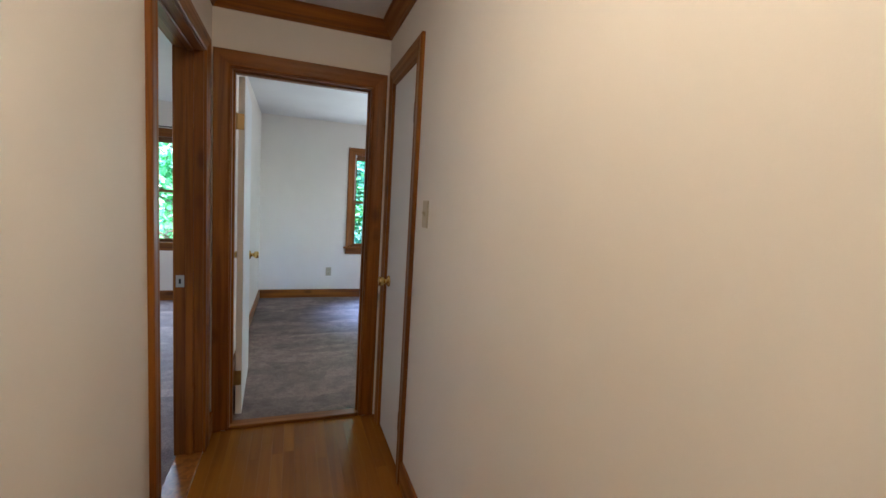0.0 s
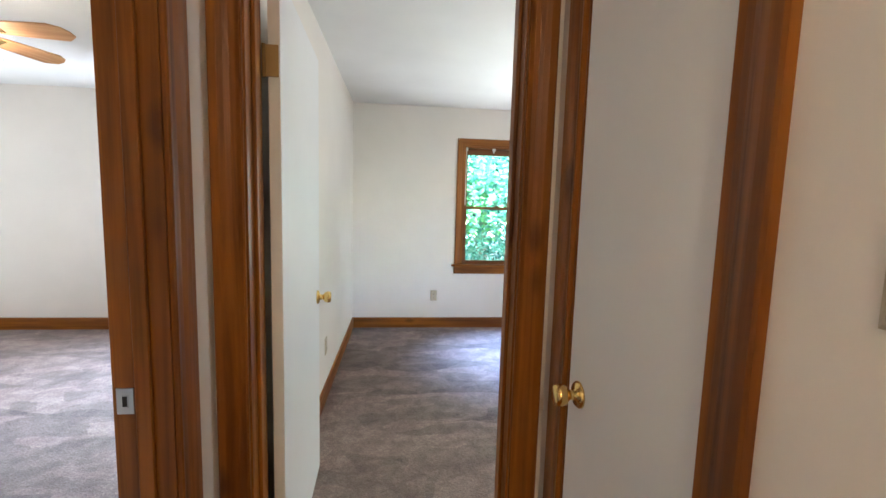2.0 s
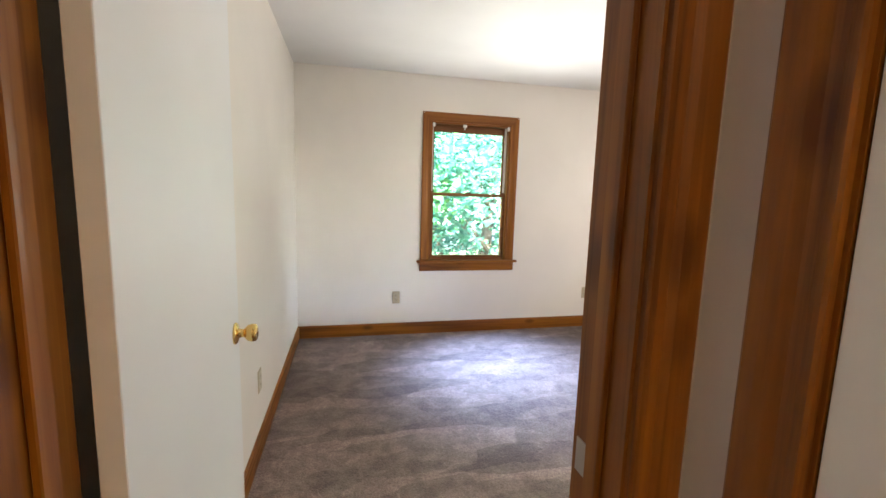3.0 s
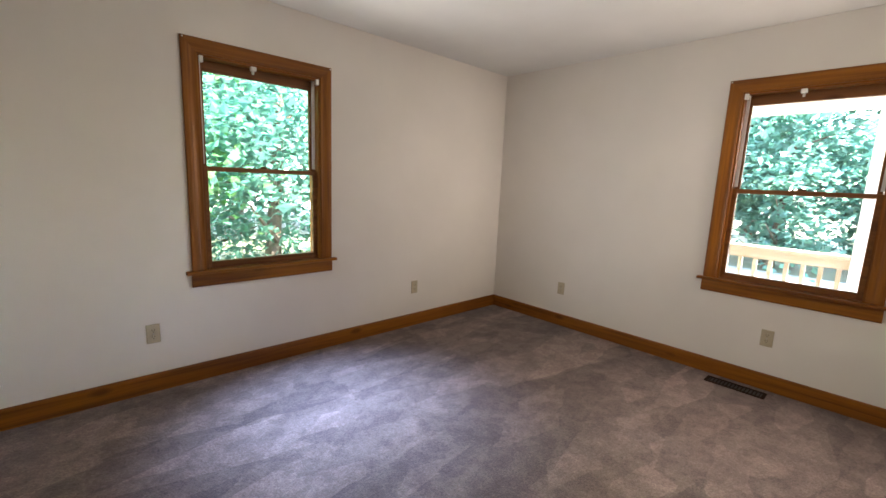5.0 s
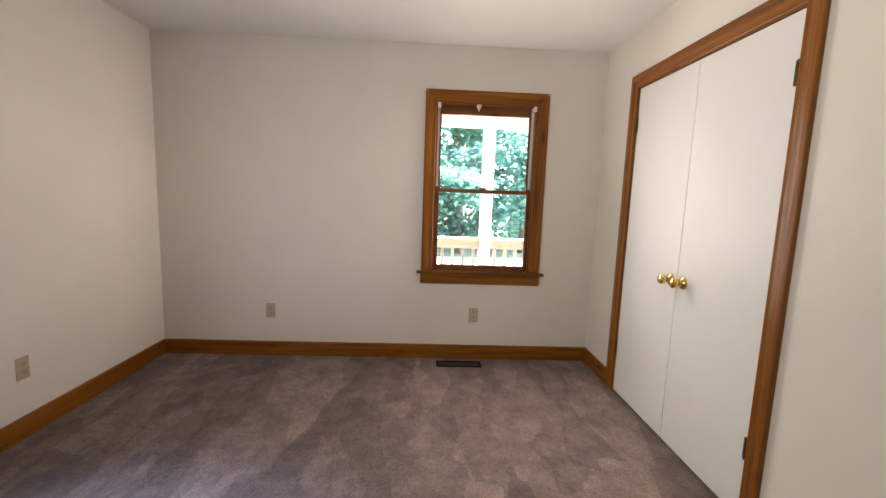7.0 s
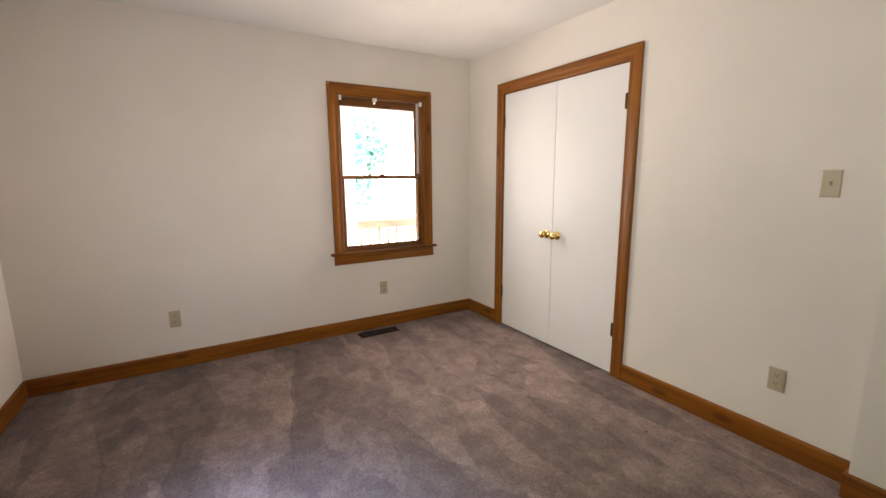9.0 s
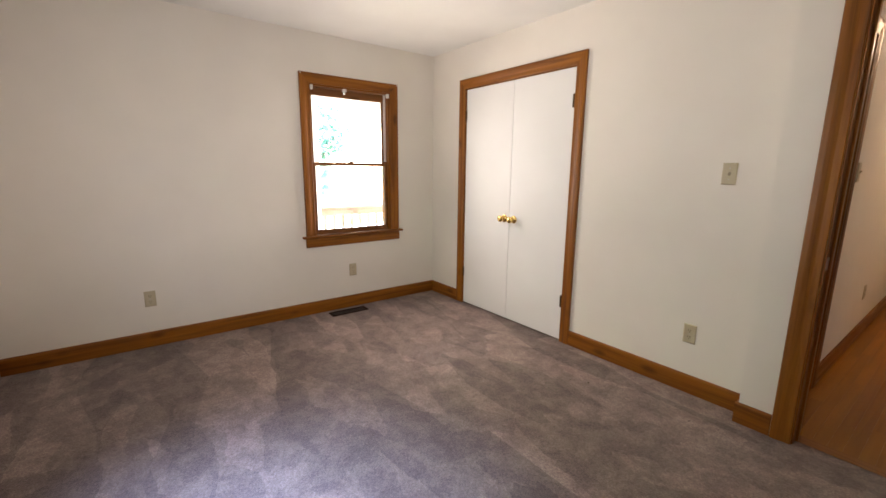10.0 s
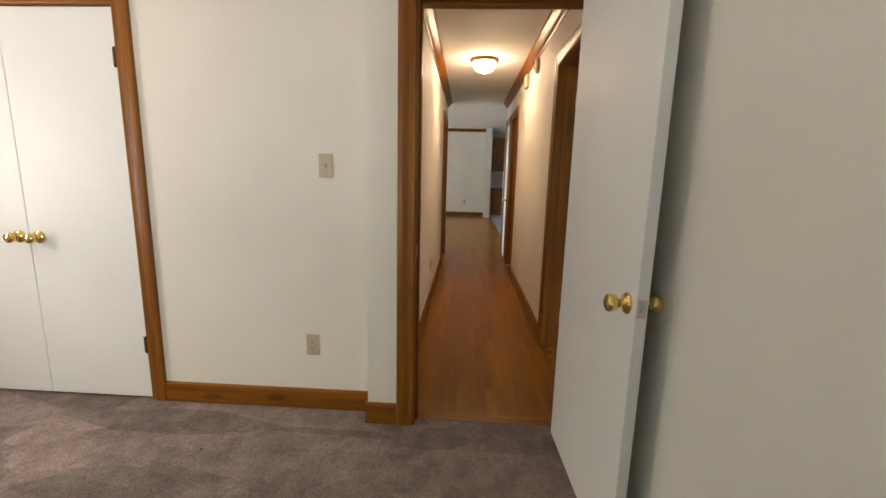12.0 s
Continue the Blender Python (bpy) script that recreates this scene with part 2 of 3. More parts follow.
def lathe(profile, axis="z", seg=24, at=(0, 0, 0)):
    """A turned body: profile rows are (radius, height along the axis)."""
    loops = []
    for r, h in profile:
        ring = []
        for k in range(seg):
            a = 2 * math.pi * k / seg
            u, v = max(r, 0.0004) * math.cos(a), max(r, 0.0004) * math.sin(a)
            p = {"z": (u, v, h), "y": (u, h, v), "x": (h, u, v)}[axis]
            ring.append((p[0] + at[0], p[1] + at[1], p[2] + at[2]))
        loops.append(ring)
    return loft(loops)


def to_mesh(name, bm, material, smooth=False):
    me = bpy.data.meshes.new(name)
    bm.to_mesh(me)
    bm.free()
    me.materials.append(material)
    if smooth:
        for p in me.polygons:
            p.use_smooth = True
    return me


def part(name, bm, material, parent=None, label="", smooth=False):
    ob = new(name, to_mesh(name, bm, material, smooth))
    if parent is not None:
        ob.parent = parent
    return tagged(ob, label)


def thing(name, m, label, category, group="", kind=""):
    ob = new(name)
    ob.matrix_world = m
    return tagged(ob, label, category, group, kind)


def structure(name, bm, material, label, category, m=None):
    ob = part(name, bm, material)
    if m is not None:
        ob.matrix_world = m
    return tagged(ob, label, category, kind="structure")


# ---------------------------------------------------------------- walls, floors, ceilings
CEIL, HEAD, CW = 2.41, 2.03, 0.083


def wall(name, along, c0, c1, a0, a1, z0, z1, holes, label):
    """A wall along x or y, from c0 to c1 through its thickness; holes are (a0, a1, z0, z1)."""
    if z0 == 0:
        z0, holes = -0.055, [(h[0], h[1], -0.055 if h[2] == 0 else h[2], h[3]) for h in holes]
    rows = []
    cuts = sorted({a0, a1, *(h[0] for h in holes), *(h[1] for h in holes)})
    for p, q in zip(cuts, cuts[1:]):
        spans, here = [(z0, z1)], [h for h in holes if h[0] <= p + 1e-6 and h[1] >= q - 1e-6]
        for h in here:
            spans = [(z0, h[2]), (h[3], z1)]
        for s, e in spans:
            if e - s > 1e-4:
                rows.append((p, c0, s, q, c1, e) if along == "x" else (c0, p, s, c1, q, e))
    bm = boxes(*rows)
    bmesh.ops.remove_doubles(bm, verts=bm.verts, dist=1e-5)
    return structure(name, bm, M_WALL, label, "wall")


WIN = (-0.39, 0.39, 0.70, 2.015)
N0, E0, W0 = 1.4535, 3.865, -1.23
wall("wall_north", "x", 6.315, 6.46, -4.02, 4.04, -0.3, 2.6, [(N0 - 0.39, N0 + 0.39, 0.70, 2.015), (W0 - 0.39, W0 + 0.39, 0.70, 2.015)], "off-white painted plaster wall with a wood-framed window")
wall("wall_east", "y", 3.89, 4.04, 2.2, 6.315, -0.3, 2.6, [(E0 - 0.39, E0 + 0.39, 0.70, 2.015)], "off-white painted wall with a wood-framed window")
wall("wall_closet", "x", 2.85, 2.97, 0.95, 3.89, 0, CEIL, [(2.182, 3.372, 0, 2.036)], "off-white painted wall round the closet doors")
wall("wall_closet_back", "x", 2.2, 2.3, 0.95, 3.89, 0, CEIL, [], "plain painted closet back wall")
wall("wall_door", "x", 2.945, 3.075, -0.12, 0.95, 0, CEIL, [(-0.053, 0.731, 0, 2.05)], "off-white painted wall round the bedroom doorway")
wall("wall_west", "y", -0.24, -0.12, 2.945, 6.315, 0, CEIL, [], "off-white painted bedroom side wall")
wall("wall_hall_west", "y", -0.25, -0.13, -1.95, 2.945, 0, CEIL, [(1.945, 2.747, 0, 2.05), (-1.02, -0.38, 0, 2.05), (-1.82, -1.28, 0, 2.05)], "warm off-white hallway wall with doorways")
wall("wall_hall_east", "y", 0.818, 0.935, -1.95, 2.945, 0, CEIL, [(2.286, 2.794, 0, 2.05), (-1.67, -0.87, 0, 2.05)], "warm off-white hallway wall with doors")
wall("wall_linen_back", "y", 1.3, 1.4, 2.1, 2.85, 0, CEIL, [], "plain painted closet back wall")
wall("wall_linen_side", "x", 2.05, 2.15, 0.935, 1.3, 0, CEIL, [], "plain painted closet side wall")
wall("wall_hall_closet_back", "y", 1.3, 1.4, -1.95, -0.6, 0, CEIL, [], "plain painted wall behind a hallway door")
wall("wall_bath_back", "y", -1.9, -1.8, -1.95, 1.0, 0, CEIL, [], "plain painted wall behind a hallway doorway")
wall("wall_bath_split", "x", -1.2, -1.1, -1.8, -0.25, 0, CEIL, [], "plain painted dividing wall")
wall("wall_west_room_west", "y", -4.02, -3.9, 1.0, 6.315, 0, CEIL, [], "off-white painted side bedroom wall")
wall("wall_west_room_south", "x", 0.88, 1.0, -4.02, -0.25, 0, CEIL, [], "off-white painted side bedroom wall")
wall("wall_living_south", "x", -8.22, -8.1, -0.24, 4.6, 0, 2.64, [], "pale painted living room wall")
wall("wall_kitchen_end", "x", -9.4, -9.28, -3.2, -0.06, 0, 2.64, [], "pale painted kitchen wall")
wall("wall_partition", "y", -0.24, -0.06, -9.28, -7.75, 0, 2.64, [(-8.22, -8.1, 0, 2.64)], "white painted partition end")
# unseen wall; its opening is for the added window
wall("wall_living_east", "y", 4.48, 4.6, -8.1, -1.95, 0, 2.64, [(-6.4, -4.0, 0.8, 2.2)], "pale painted living room wall with an added window opening")
wall("wall_living_west", "y", -3.2, -3.08, -9.28, -1.95, 0, 2.64, [], "pale painted kitchen side wall")
wall("wall_living_north", "x", -2.07, -1.95, 0.935, 4.6, 0, 2.64, [], "pale painted living room wall")
wall("wall_kitchen_north", "x", -2.07, -1.95, -3.2, -0.25, 0, 2.64, [], "pale painted kitchen wall")
wall("wall_hall_header", "x", -2.02, -1.95, -0.25, 0.935, CEIL, 2.64, [], "painted drop above the hallway mouth")

structure("floor_bedroom", boxes((-0.12, 3.02, -0.06, 3.89, 6.315, 0.01), (0.95, 2.3, -0.06, 3.89, 3.02, 0.01)), M_CARPET, "mauve-brown cut-pile carpet with vacuum marks", "carpet")
structure("floor_side_bedroom", boxes((-3.9, 1.0, -0.06, -0.24, 6.315, -0.002)), M_CARPET, "mauve-brown cut-pile carpet", "carpet")
structure("floor_kitchen", boxes((-3.08, -9.28, -0.06, -0.30, -1.95, -0.006), (-0.30, -9.28, -0.06, -0.24, -8.1, -0.006)), M_TILE, "blue-grey vinyl kitchen floor", "floor")
structure("floor_side_rooms", boxes((-1.8, -1.95, -0.06, -0.20, 1.0, -0.008), (0.90, -1.95, -0.06, 1.4, 2.85, -0.008)), M_TILE, "plain pale vinyl floor", "floor")
structure("ceiling", boxes((-0.24, 2.945, CEIL, 3.89, 6.315, CEIL + 0.1), (0.935, 2.2, CEIL, 3.89, 2.945, CEIL + 0.1)), M_CEIL, "white textured bedroom ceiling", "ceiling")
structure("ceiling_side_bedroom", boxes((-4.02, 1.0, CEIL + 0.002, -0.24, 6.315, CEIL + 0.1)), M_CEIL, "white textured side bedroom ceiling", "ceiling")
structure("ceiling_hall", boxes((-1.9, -1.95, CEIL, 1.4, 2.945, CEIL + 0.11)), M_CEIL, "white textured hallway ceiling", "ceiling")
structure("ceiling_living", boxes((-3.2, -9.4, 2.64, 4.6, -1.95, 2.74)), M_CEIL, "white living room ceiling", "ceiling")


# ---------------------------------------------------------------- trim
def frame_of(face, x, y, z=0.0):
    """Local x runs along the wall, local y points out of it into the room."""
    return pose(x, y, z, 0, 0, {"+y": 0, "-y": 180, "+x": -90, "-x": 90}[face])


CASE = [(0.0, 0.0), (0.0, 0.010), (0.004, 0.013), (0.016, 0.011), (0.030, 0.012), (0.044, 0.016), (0.060, 0.0185), (0.078, 0.0185), (0.083, 0.015), (0.083, 0.0)]


def casing(parent, a0, a1, z0, z1, y=0.0, sign=1):
    """Moulded casing, mitred, round an opening; on the wall face at local y, standing out by sign."""
    part("casing", loft([[(a0 - u, y + sign * d, z0) for u, d in CASE], [(a0 - u, y + sign * d, z1 + u) for u, d in CASE]]), M_WZ, parent)
    part("casing", loft([[(a1 + u, y + sign * d, z0) for u, d in CASE], [(a1 + u, y + sign * d, z1 + u) for u, d in CASE]]), M_WZ, parent)
    part("casing", loft([[(a0 - u, y + sign * d, z1 + u) for u, d in CASE], [(a1 + u, y + sign * d, z1 + u) for u, d in CASE]]), M_WX, parent)


BASE = [(0.0, 0.0), (0.014, 0.0), (0.014, 0.108), (0.012, 0.117), (0.006, 0.121), (0.0, 0.122)]


def baseboard(face, x, y, length):
    """A baseboard from (x, y), running to local +x."""
    bm = loft([[(0, d, h) for d, h in BASE], [(length, d, h) for d, h in BASE]])
    structure("baseboard", bm, M_WX, "orange-brown stained pine baseboard along the wall", "baseboard", frame_of(face, x, y))


CROWN = [(0.0, 0.0), (0.0, -0.085), (0.008, -0.085), (0.014, -0.072), (0.03, -0.058), (0.05, -0.030), (0.062, -0.014), (0.07, -0.010), (0.07, 0.0)]


def crown(face, x, y, length, z=CEIL, start=0.0, end=0.0):
    bm = loft([[(start * d, d, h) for d, h in CROWN], [(length - end * d, d, h) for d, h in CROWN]])
    structure("trim", bm, M_WX, "stained pine crown moulding under the ceiling", "crown moulding", frame_of(face, x, y, z))


baseboard("-y", 3.89, 6.315, 4.01)
baseboard("-x", 3.89, 2.97, 3.331)
baseboard("+x", -0.12, 6.301, 3.226)
baseboard("+y", 0.95, 2.97, 1.149)
baseboard("+y", 3.455, 2.97, 0.421)
baseboard("+y", 0.805, 3.075, 0.159)
baseboard("+x", 0.95, 3.075, 0.091)
baseboard("-x", 0.818, -0.79, 3.013)
baseboard("+x", -0.13, 1.876, 2.173)
baseboard("+x", -0.13, 2.931, 0.115)
baseboard("-y", -0.24, 6.315, 3.66)
baseboard("+x", -3.9, 6.301, 5.3)
baseboard("-x", -0.24, 2.83, 3.471)
baseboard("+y", -0.06, -8.1, 4.54)
crown("-y", 0.818, 2.945, 0.948, start=1, end=1)
crown("-x", 0.818, -1.95, 4.895, end=1)
crown("+x", -0.13, 2.945, 4.895, start=1)
crown("+y", -0.06, -8.1, 4.54, 2.64)


# ---------------------------------------------------------------- doors
def knob(parent, x, y, z, sign):
    """A brass tulip knob on a round rose, standing out along local y."""
    rose = part("knob", lathe([(0.0, 0.0), (0.033, 0.0), (0.033, 0.004), (0.028, 0.009), (0.014, 0.012), (0.012, 0.024), (0.016, 0.030), (0.024, 0.036), (0.0275, 0.050), (0.026, 0.060), (0.020, 0.064), (0.0, 0.0645)], "y", 24), M_BRASS, parent, "polished brass door knob", True)
    rose.matrix_local = Matrix.Translation((x, y, z)) @ Matrix.Diagonal((1, sign, 1, 1))
    return rose


def hinge(parent, x, y, z, mat, side=1, leaf=0.03):
    bm = boxes((min(0, side * leaf), -0.0015, -0.045, max(0, side * leaf), 0.0015, 0.045))
    k = lathe([(0.0, -0.047), (0.006, -0.047), (0.006, 0.047), (0.0, 0.049)], "z", 10)
    me = bpy.data.meshes.new("knuckle")
    k.to_mesh(me)
    k.free()
    bm.from_mesh(me)
    bpy.data.meshes.remove(me)
    h = part("hinge", bm, mat, parent)
    h.location = (x, y, z)
    return h


def doorway(name, face, x, y, width, depth, label, both=True, stop_at=None, head=HEAD):
    """Jamb, stops and casings of a doorway; local origin at the middle of the clear opening, on the wall's face."""
    d = thing(name, frame_of(face, x, y), label, "door", kind="structure")
    w = width / 2
    part("jamb", boxes((-w - 0.019, -depth, 0, -w, 0, head + 0.019)), M_WZ, d)
    part("jamb", boxes((w, -depth, 0, w + 0.019, 0, head + 0.019)), M_WZ, d)
    part("jamb", boxes((-w, -depth, head, w, 0, head + 0.019)), M_WX, d)
    if stop_at is not None:
        s0, s1 = stop_at, stop_at + 0.034
        part("stop", boxes((-w, s0, 0, -w + 0.011, s1, head), bevel=0.002), M_WZ, d)
        part("stop", boxes((w - 0.011, s0, 0, w, s1, head), bevel=0.002), M_WZ, d)
        part("stop", boxes((-w + 0.011, s0, head - 0.011, w - 0.011, s1, head), bevel=0.002), M_WX, d)
    casing(d, -w - 0.006, w + 0.006, 0, head + 0.006)
    if both:
        casing(d, -w - 0.006, w + 0.006, 0, head + 0.006, -depth, -1)
    return d


def slab(parent, x0, x1, y0, y1, z0=0.016, z1=HEAD - 0.004):
    return part("door_panel", boxes((x0, y0, z0, x1, y1, z1), bevel=0.0015), M_DOOR, parent, "flat white painted flush door")


# bedroom doorway, its door swung back to the side wall
door = doorway("door_1", "+y", 0.339, 3.075, 0.746, 0.13, "stained pine doorway with a white flush door standing open", stop_at=-0.085)
leaf = slab(door, -0.357, -0.322, 0.010, 0.772)
knob(leaf, 0, 0, 0, 1).matrix_local = Matrix.Translation((-0.322, 0.712, 0.915)) @ pose(0, 0, 0, 0, 0, -90)
knob(leaf, 0, 0, 0, 1).matrix_local = Matrix.Translation((-0.357, 0.712, 0.915)) @ pose(0, 0, 0, 0, 0, 90)
leaf.matrix_local = Matrix.Translation((-0.367, 0.004, 0)) @ Matrix.Rotation(radians(2.4), 4, "Z") @ Matrix.Translation((0.367, -0.004, 0))
part("latch_plate", boxes((-0.352, 0.7705, 0.887, -0.327, 0.7735, 0.943), (-0.345, 0.773, 0.907, -0.334, 0.781, 0.923), bevel=0.0008), M_STEEL, leaf)
for z in (0.25, 1.775):
    hinge(door, -0.367, 0.004, z, M_ANTIQUE, 1, 0.042)
part("strike_plate", boxes((0.371, -0.045, 0.885, 0.3735, -0.012, 0.945)), M_STEEL, door)

# side bedroom doorway; its door is swung into that room
door = doorway("door_2", "-x", -0.25, 2.366, 0.762, 0.12, "stained pine doorway with a white door opened inward", stop_at=-0.075)
door.matrix_world = frame_of("+x", -0.13, 2.346)
strike = part("strike_plate", boxes((-0.3812, -0.118, 0.885, -0.3785, -0.082, 0.945), (-0.3785, -0.1075, 0.900, -0.3775, -0.0925, 0.930), bevel=0.0005), M_STEEL, door, "worn steel strike plate")
part("strike_hole", boxes((-0.3775, -0.105, 0.903, -0.377, -0.095, 0.927)), M_DARK, strike)
leaf = slab(door, 0.340, 0.375, -0.892, -0.130)
knob(leaf, 0, 0, 0, 1).matrix_local = Matrix.Translation((0.340, -0.832, 0.915)) @ pose(0, 0, 0, 0, 0, 90)
for z in (0.25, 1.80):
    hinge(door, 0.378, -0.124, z, M_STEEL, -1, 0.034)

# narrow linen closet door, shut
door = doorway("door_3", "-x", 0.818, 2.540, 0.470, 0.12, "narrow white flush closet door, shut, in pine casing", both=False)
leaf = slab(door, -0.233, 0.233, -0.037, -0.002)
knob(leaf, 0.172, -0.002, 0.915, 1)
for z in (0.27, 1.79):
    hinge(door, -0.235, 0.005, z, M_BRONZE, 1, 0.024)

# double closet doors, shut
door = doorway("door_4", "+y", 2.777, 2.97, 1.176, 0.12, "pair of white flush closet doors, shut, in pine casing", both=False)
for s in (-1, 1):
    leaf = slab(door, min(s * 0.0015, s * 0.586), max(s * 0.0015, s * 0.586), -0.037, -0.002, 0.02)
    knob(leaf, s * 0.055, -0.002, 0.905, 1)
    for z in (0.33, 1.80):
        hinge(door, s * 0.586, 0.004, z, M_BRONZE, -s, 0.012)

# hallway doors further back
door = doorway("door_5", "-x", 0.818, -1.27, 0.762, 0.12, "white flush hallway door, shut, in pine casing", both=False)
slab(door, -0.379, 0.379, -0.09, -0.055)
door = doorway("door_6", "+x", -0.13, -0.70, 0.60, 0.12, "stained pine doorway standing open on the hallway", both=False)
door = doorway("door_7", "+x", -0.13, -1.55, 0.50, 0.12, "white flush hallway door in pine casing, shut", both=False)
leaf = slab(door, -0.247, 0.247, -0.037, -0.002)
knob(leaf, -0.19, -0.002, 0.915, 1)

structure("threshold", boxes((-0.034, 2.95, -0.012, 0.712, 3.03, 0.010), bevel=0.004), M_WX, "stained wood threshold strip at the carpet", "threshold")
structure("threshold", boxes((-0.25, 1.965, -0.012, -0.13, 2.727, 0.006), bevel=0.004), M_WZ, "stained wood threshold strip at the carpet", "threshold")


# ---------------------------------------------------------------- windows
def window(name, m, label):
    w = thing(name, m, label, "window", kind="structure")
    a, z0, z1 = 0.383, 0.725, 2.008
    casing(w, -a, a, z0, z1)
    part("window_jamb", boxes((-0.389, -0.144, z0, -a + 0.012, 0, z1)), M_WZ, w)
    part("window_jamb", boxes((a - 0.012, -0.144, z0, 0.389, 0, z1)), M_WZ, w)
    part("window_jamb", boxes((-a + 0.012, -0.144, z1 - 0.012, a - 0.012, 0, z1 + 0.006)), M_WX, w)
    part("window_sill", boxes((-0.50, 0.0, 0.704, 0.50, 0.042, 0.724), (-0.389, -0.144, 0.701, 0.389, 0.0, 0.724), bevel=0.003), M_WX, w)
    part("apron", loft([[(-0.47, d, 0.622 + h) for d, h in ((0, 0), (0.012, 0), (0.017, 0.008), (0.017, 0.06), (0.013, 0.082), (0, 0.082))], [(0.47, d, 0.622 + h) for d, h in ((0, 0), (0.012, 0), (0.017, 0.008), (0.017, 0.06), (0.013, 0.082), (0, 0.082))]]), M_WX, w)
    # white tracks beside the upper sash
    for s in (-1, 1):
        part("jamb_liner", boxes((min(s * 0.353, s * 0.371), -0.10, 1.38, max(s * 0.353, s * 0.371), -0.055, 1.996)), M_WHITEP, w, "white vinyl sash track")

    def sash(nm, y0, y1, zb, zt, bottom, top, out):
        s = part(nm, boxes((-0.371 + out, y0, zb, -0.371 + out + 0.028, y1, zt), (0.371 - out - 0.028, y0, zb, 0.371 - out, y1, zt), (-0.343 + out, y0, zb, 0.343 - out, y1, zb + bottom), (-0.343 + out, y0, zt - top, 0.343 - out, y1, zt), bevel=0.003), M_SASH, w)
        g = part("pane", boxes((-0.343 + out, (y0 + y1) / 2 - 0.002, zb + bottom, 0.343 - out, (y0 + y1) / 2 + 0.002, zt - top)), M_GLASS, s)
        g.visible_shadow = False
        return s

    sash("upper_sash", -0.10, -0.07, 1.335, 1.994, 0.03, 0.065, 0.004)
    low = sash("lower_sash", -0.062, -0.030, 0.726, 1.365, 0.042, 0.028, 0.0)
    part("sash_lock", loft([[(0.03 * math.cos(k * math.pi / 6), -0.045 + 0.014 * math.sin(k * math.pi / 6), 1.365) for k in range(12)], [(0.016 * math.cos(k * math.pi / 6), -0.045 + 0.008 * math.sin(k * math.pi / 6), 1.380) for k in range(12)]]), M_BRONZE, low)
    for x in (-0.362, 0.362):
        part("blind_bracket", boxes((x - 0.011, -0.012, 1.962, x + 0.011, 0.014, 1.998), bevel=0.002), M_WHITEP, w, "white blind bracket")
    part("blind_bracket", boxes((0.049, -0.02, 1.970, 0.081, 0.012, 1.995), (0.059, -0.02, 1.950, 0.071, 0.0, 1.97), bevel=0.002), M_WHITEP, w, "white blind bracket")
    for x in (-0.455, 0.455):
        part("pin", lathe([(0.0, 0.018), (0.004, 0.018), (0.0045, 0.023), (0.0, 0.026)], "y", 10, (x, 0, 2.08)), M_WHITEP, w, "small white casing pin", True)
    return w


win = window("window_1", frame_of("-y", N0, 6.315), "stained pine double-hung window with empty blind brackets")
copy_thing(win, frame_of("-x", 3.89, E0)).name = "window_2"
copy_thing(win, frame_of("-y", W0, 6.315)).name = "window_3"
rod = thing("curtain_rod", frame_of("-y", W0, 6.315), "thin black metal curtain rod above the window", "curtain rod")
part("rod", lathe([(0.0, -0.55), (0.011, -0.55), (0.011, -0.53), (0.006, -0.525), (0.006, 0.525), (0.011, 0.53), (0.011, 0.55), (0.0, 0.55)], "x", 12, (0, 0.06, 2.105)), M_DARK, rod)
for x in (-0.45, 0.45):
    part("bracket", boxes((x - 0.008, 0.0, 2.096, x + 0.008, 0.066, 2.112)), M_DARK, rod)
# added living room window, out of direct view, to brighten that room
lw = thing("window_4", frame_of("-x", 4.48, -5.2), "wide plain window, added out of view to light the living room", "window", kind="structure")
part("window_frame", boxes((-1.2, -0.12, 0.8, -1.14, 0, 2.2), (1.14, -0.12, 0.8, 1.2, 0, 2.2), (-1.14, -0.12, 0.8, 1.14, 0, 0.86), (-1.14, -0.12, 2.14, 1.14, 0, 2.2), (-0.03, -0.1, 0.86, 0.03, -0.05, 2.14)), M_WX, lw)
g = part("pane", boxes((-1.14, -0.07, 0.86, 1.14, -0.066, 2.14)), M_GLASS, lw)
g.visible_shadow = False


# ---------------------------------------------------------------- outlets, switches, vents
def plate(parent, w=0.07, h=0.115):
    return part("cover_plate", loft([[(-w / 2, 0, -h / 2), (w / 2, 0, -h / 2), (w / 2, 0, h / 2), (-w / 2, 0, h / 2)], [(-w / 2, 0.003, -h / 2), (w / 2, 0.003, -h / 2), (w / 2, 0.003, h / 2), (-w / 2, 0.003, h / 2)], [(-w / 2 + 0.005, 0.006, -h / 2 + 0.005), (w / 2 - 0.005, 0.006, -h / 2 + 0.005), (w / 2 - 0.005, 0.006, h / 2 - 0.005), (-w / 2 + 0.005, 0.006, h / 2 - 0.005)]]), M_IVORY, parent)


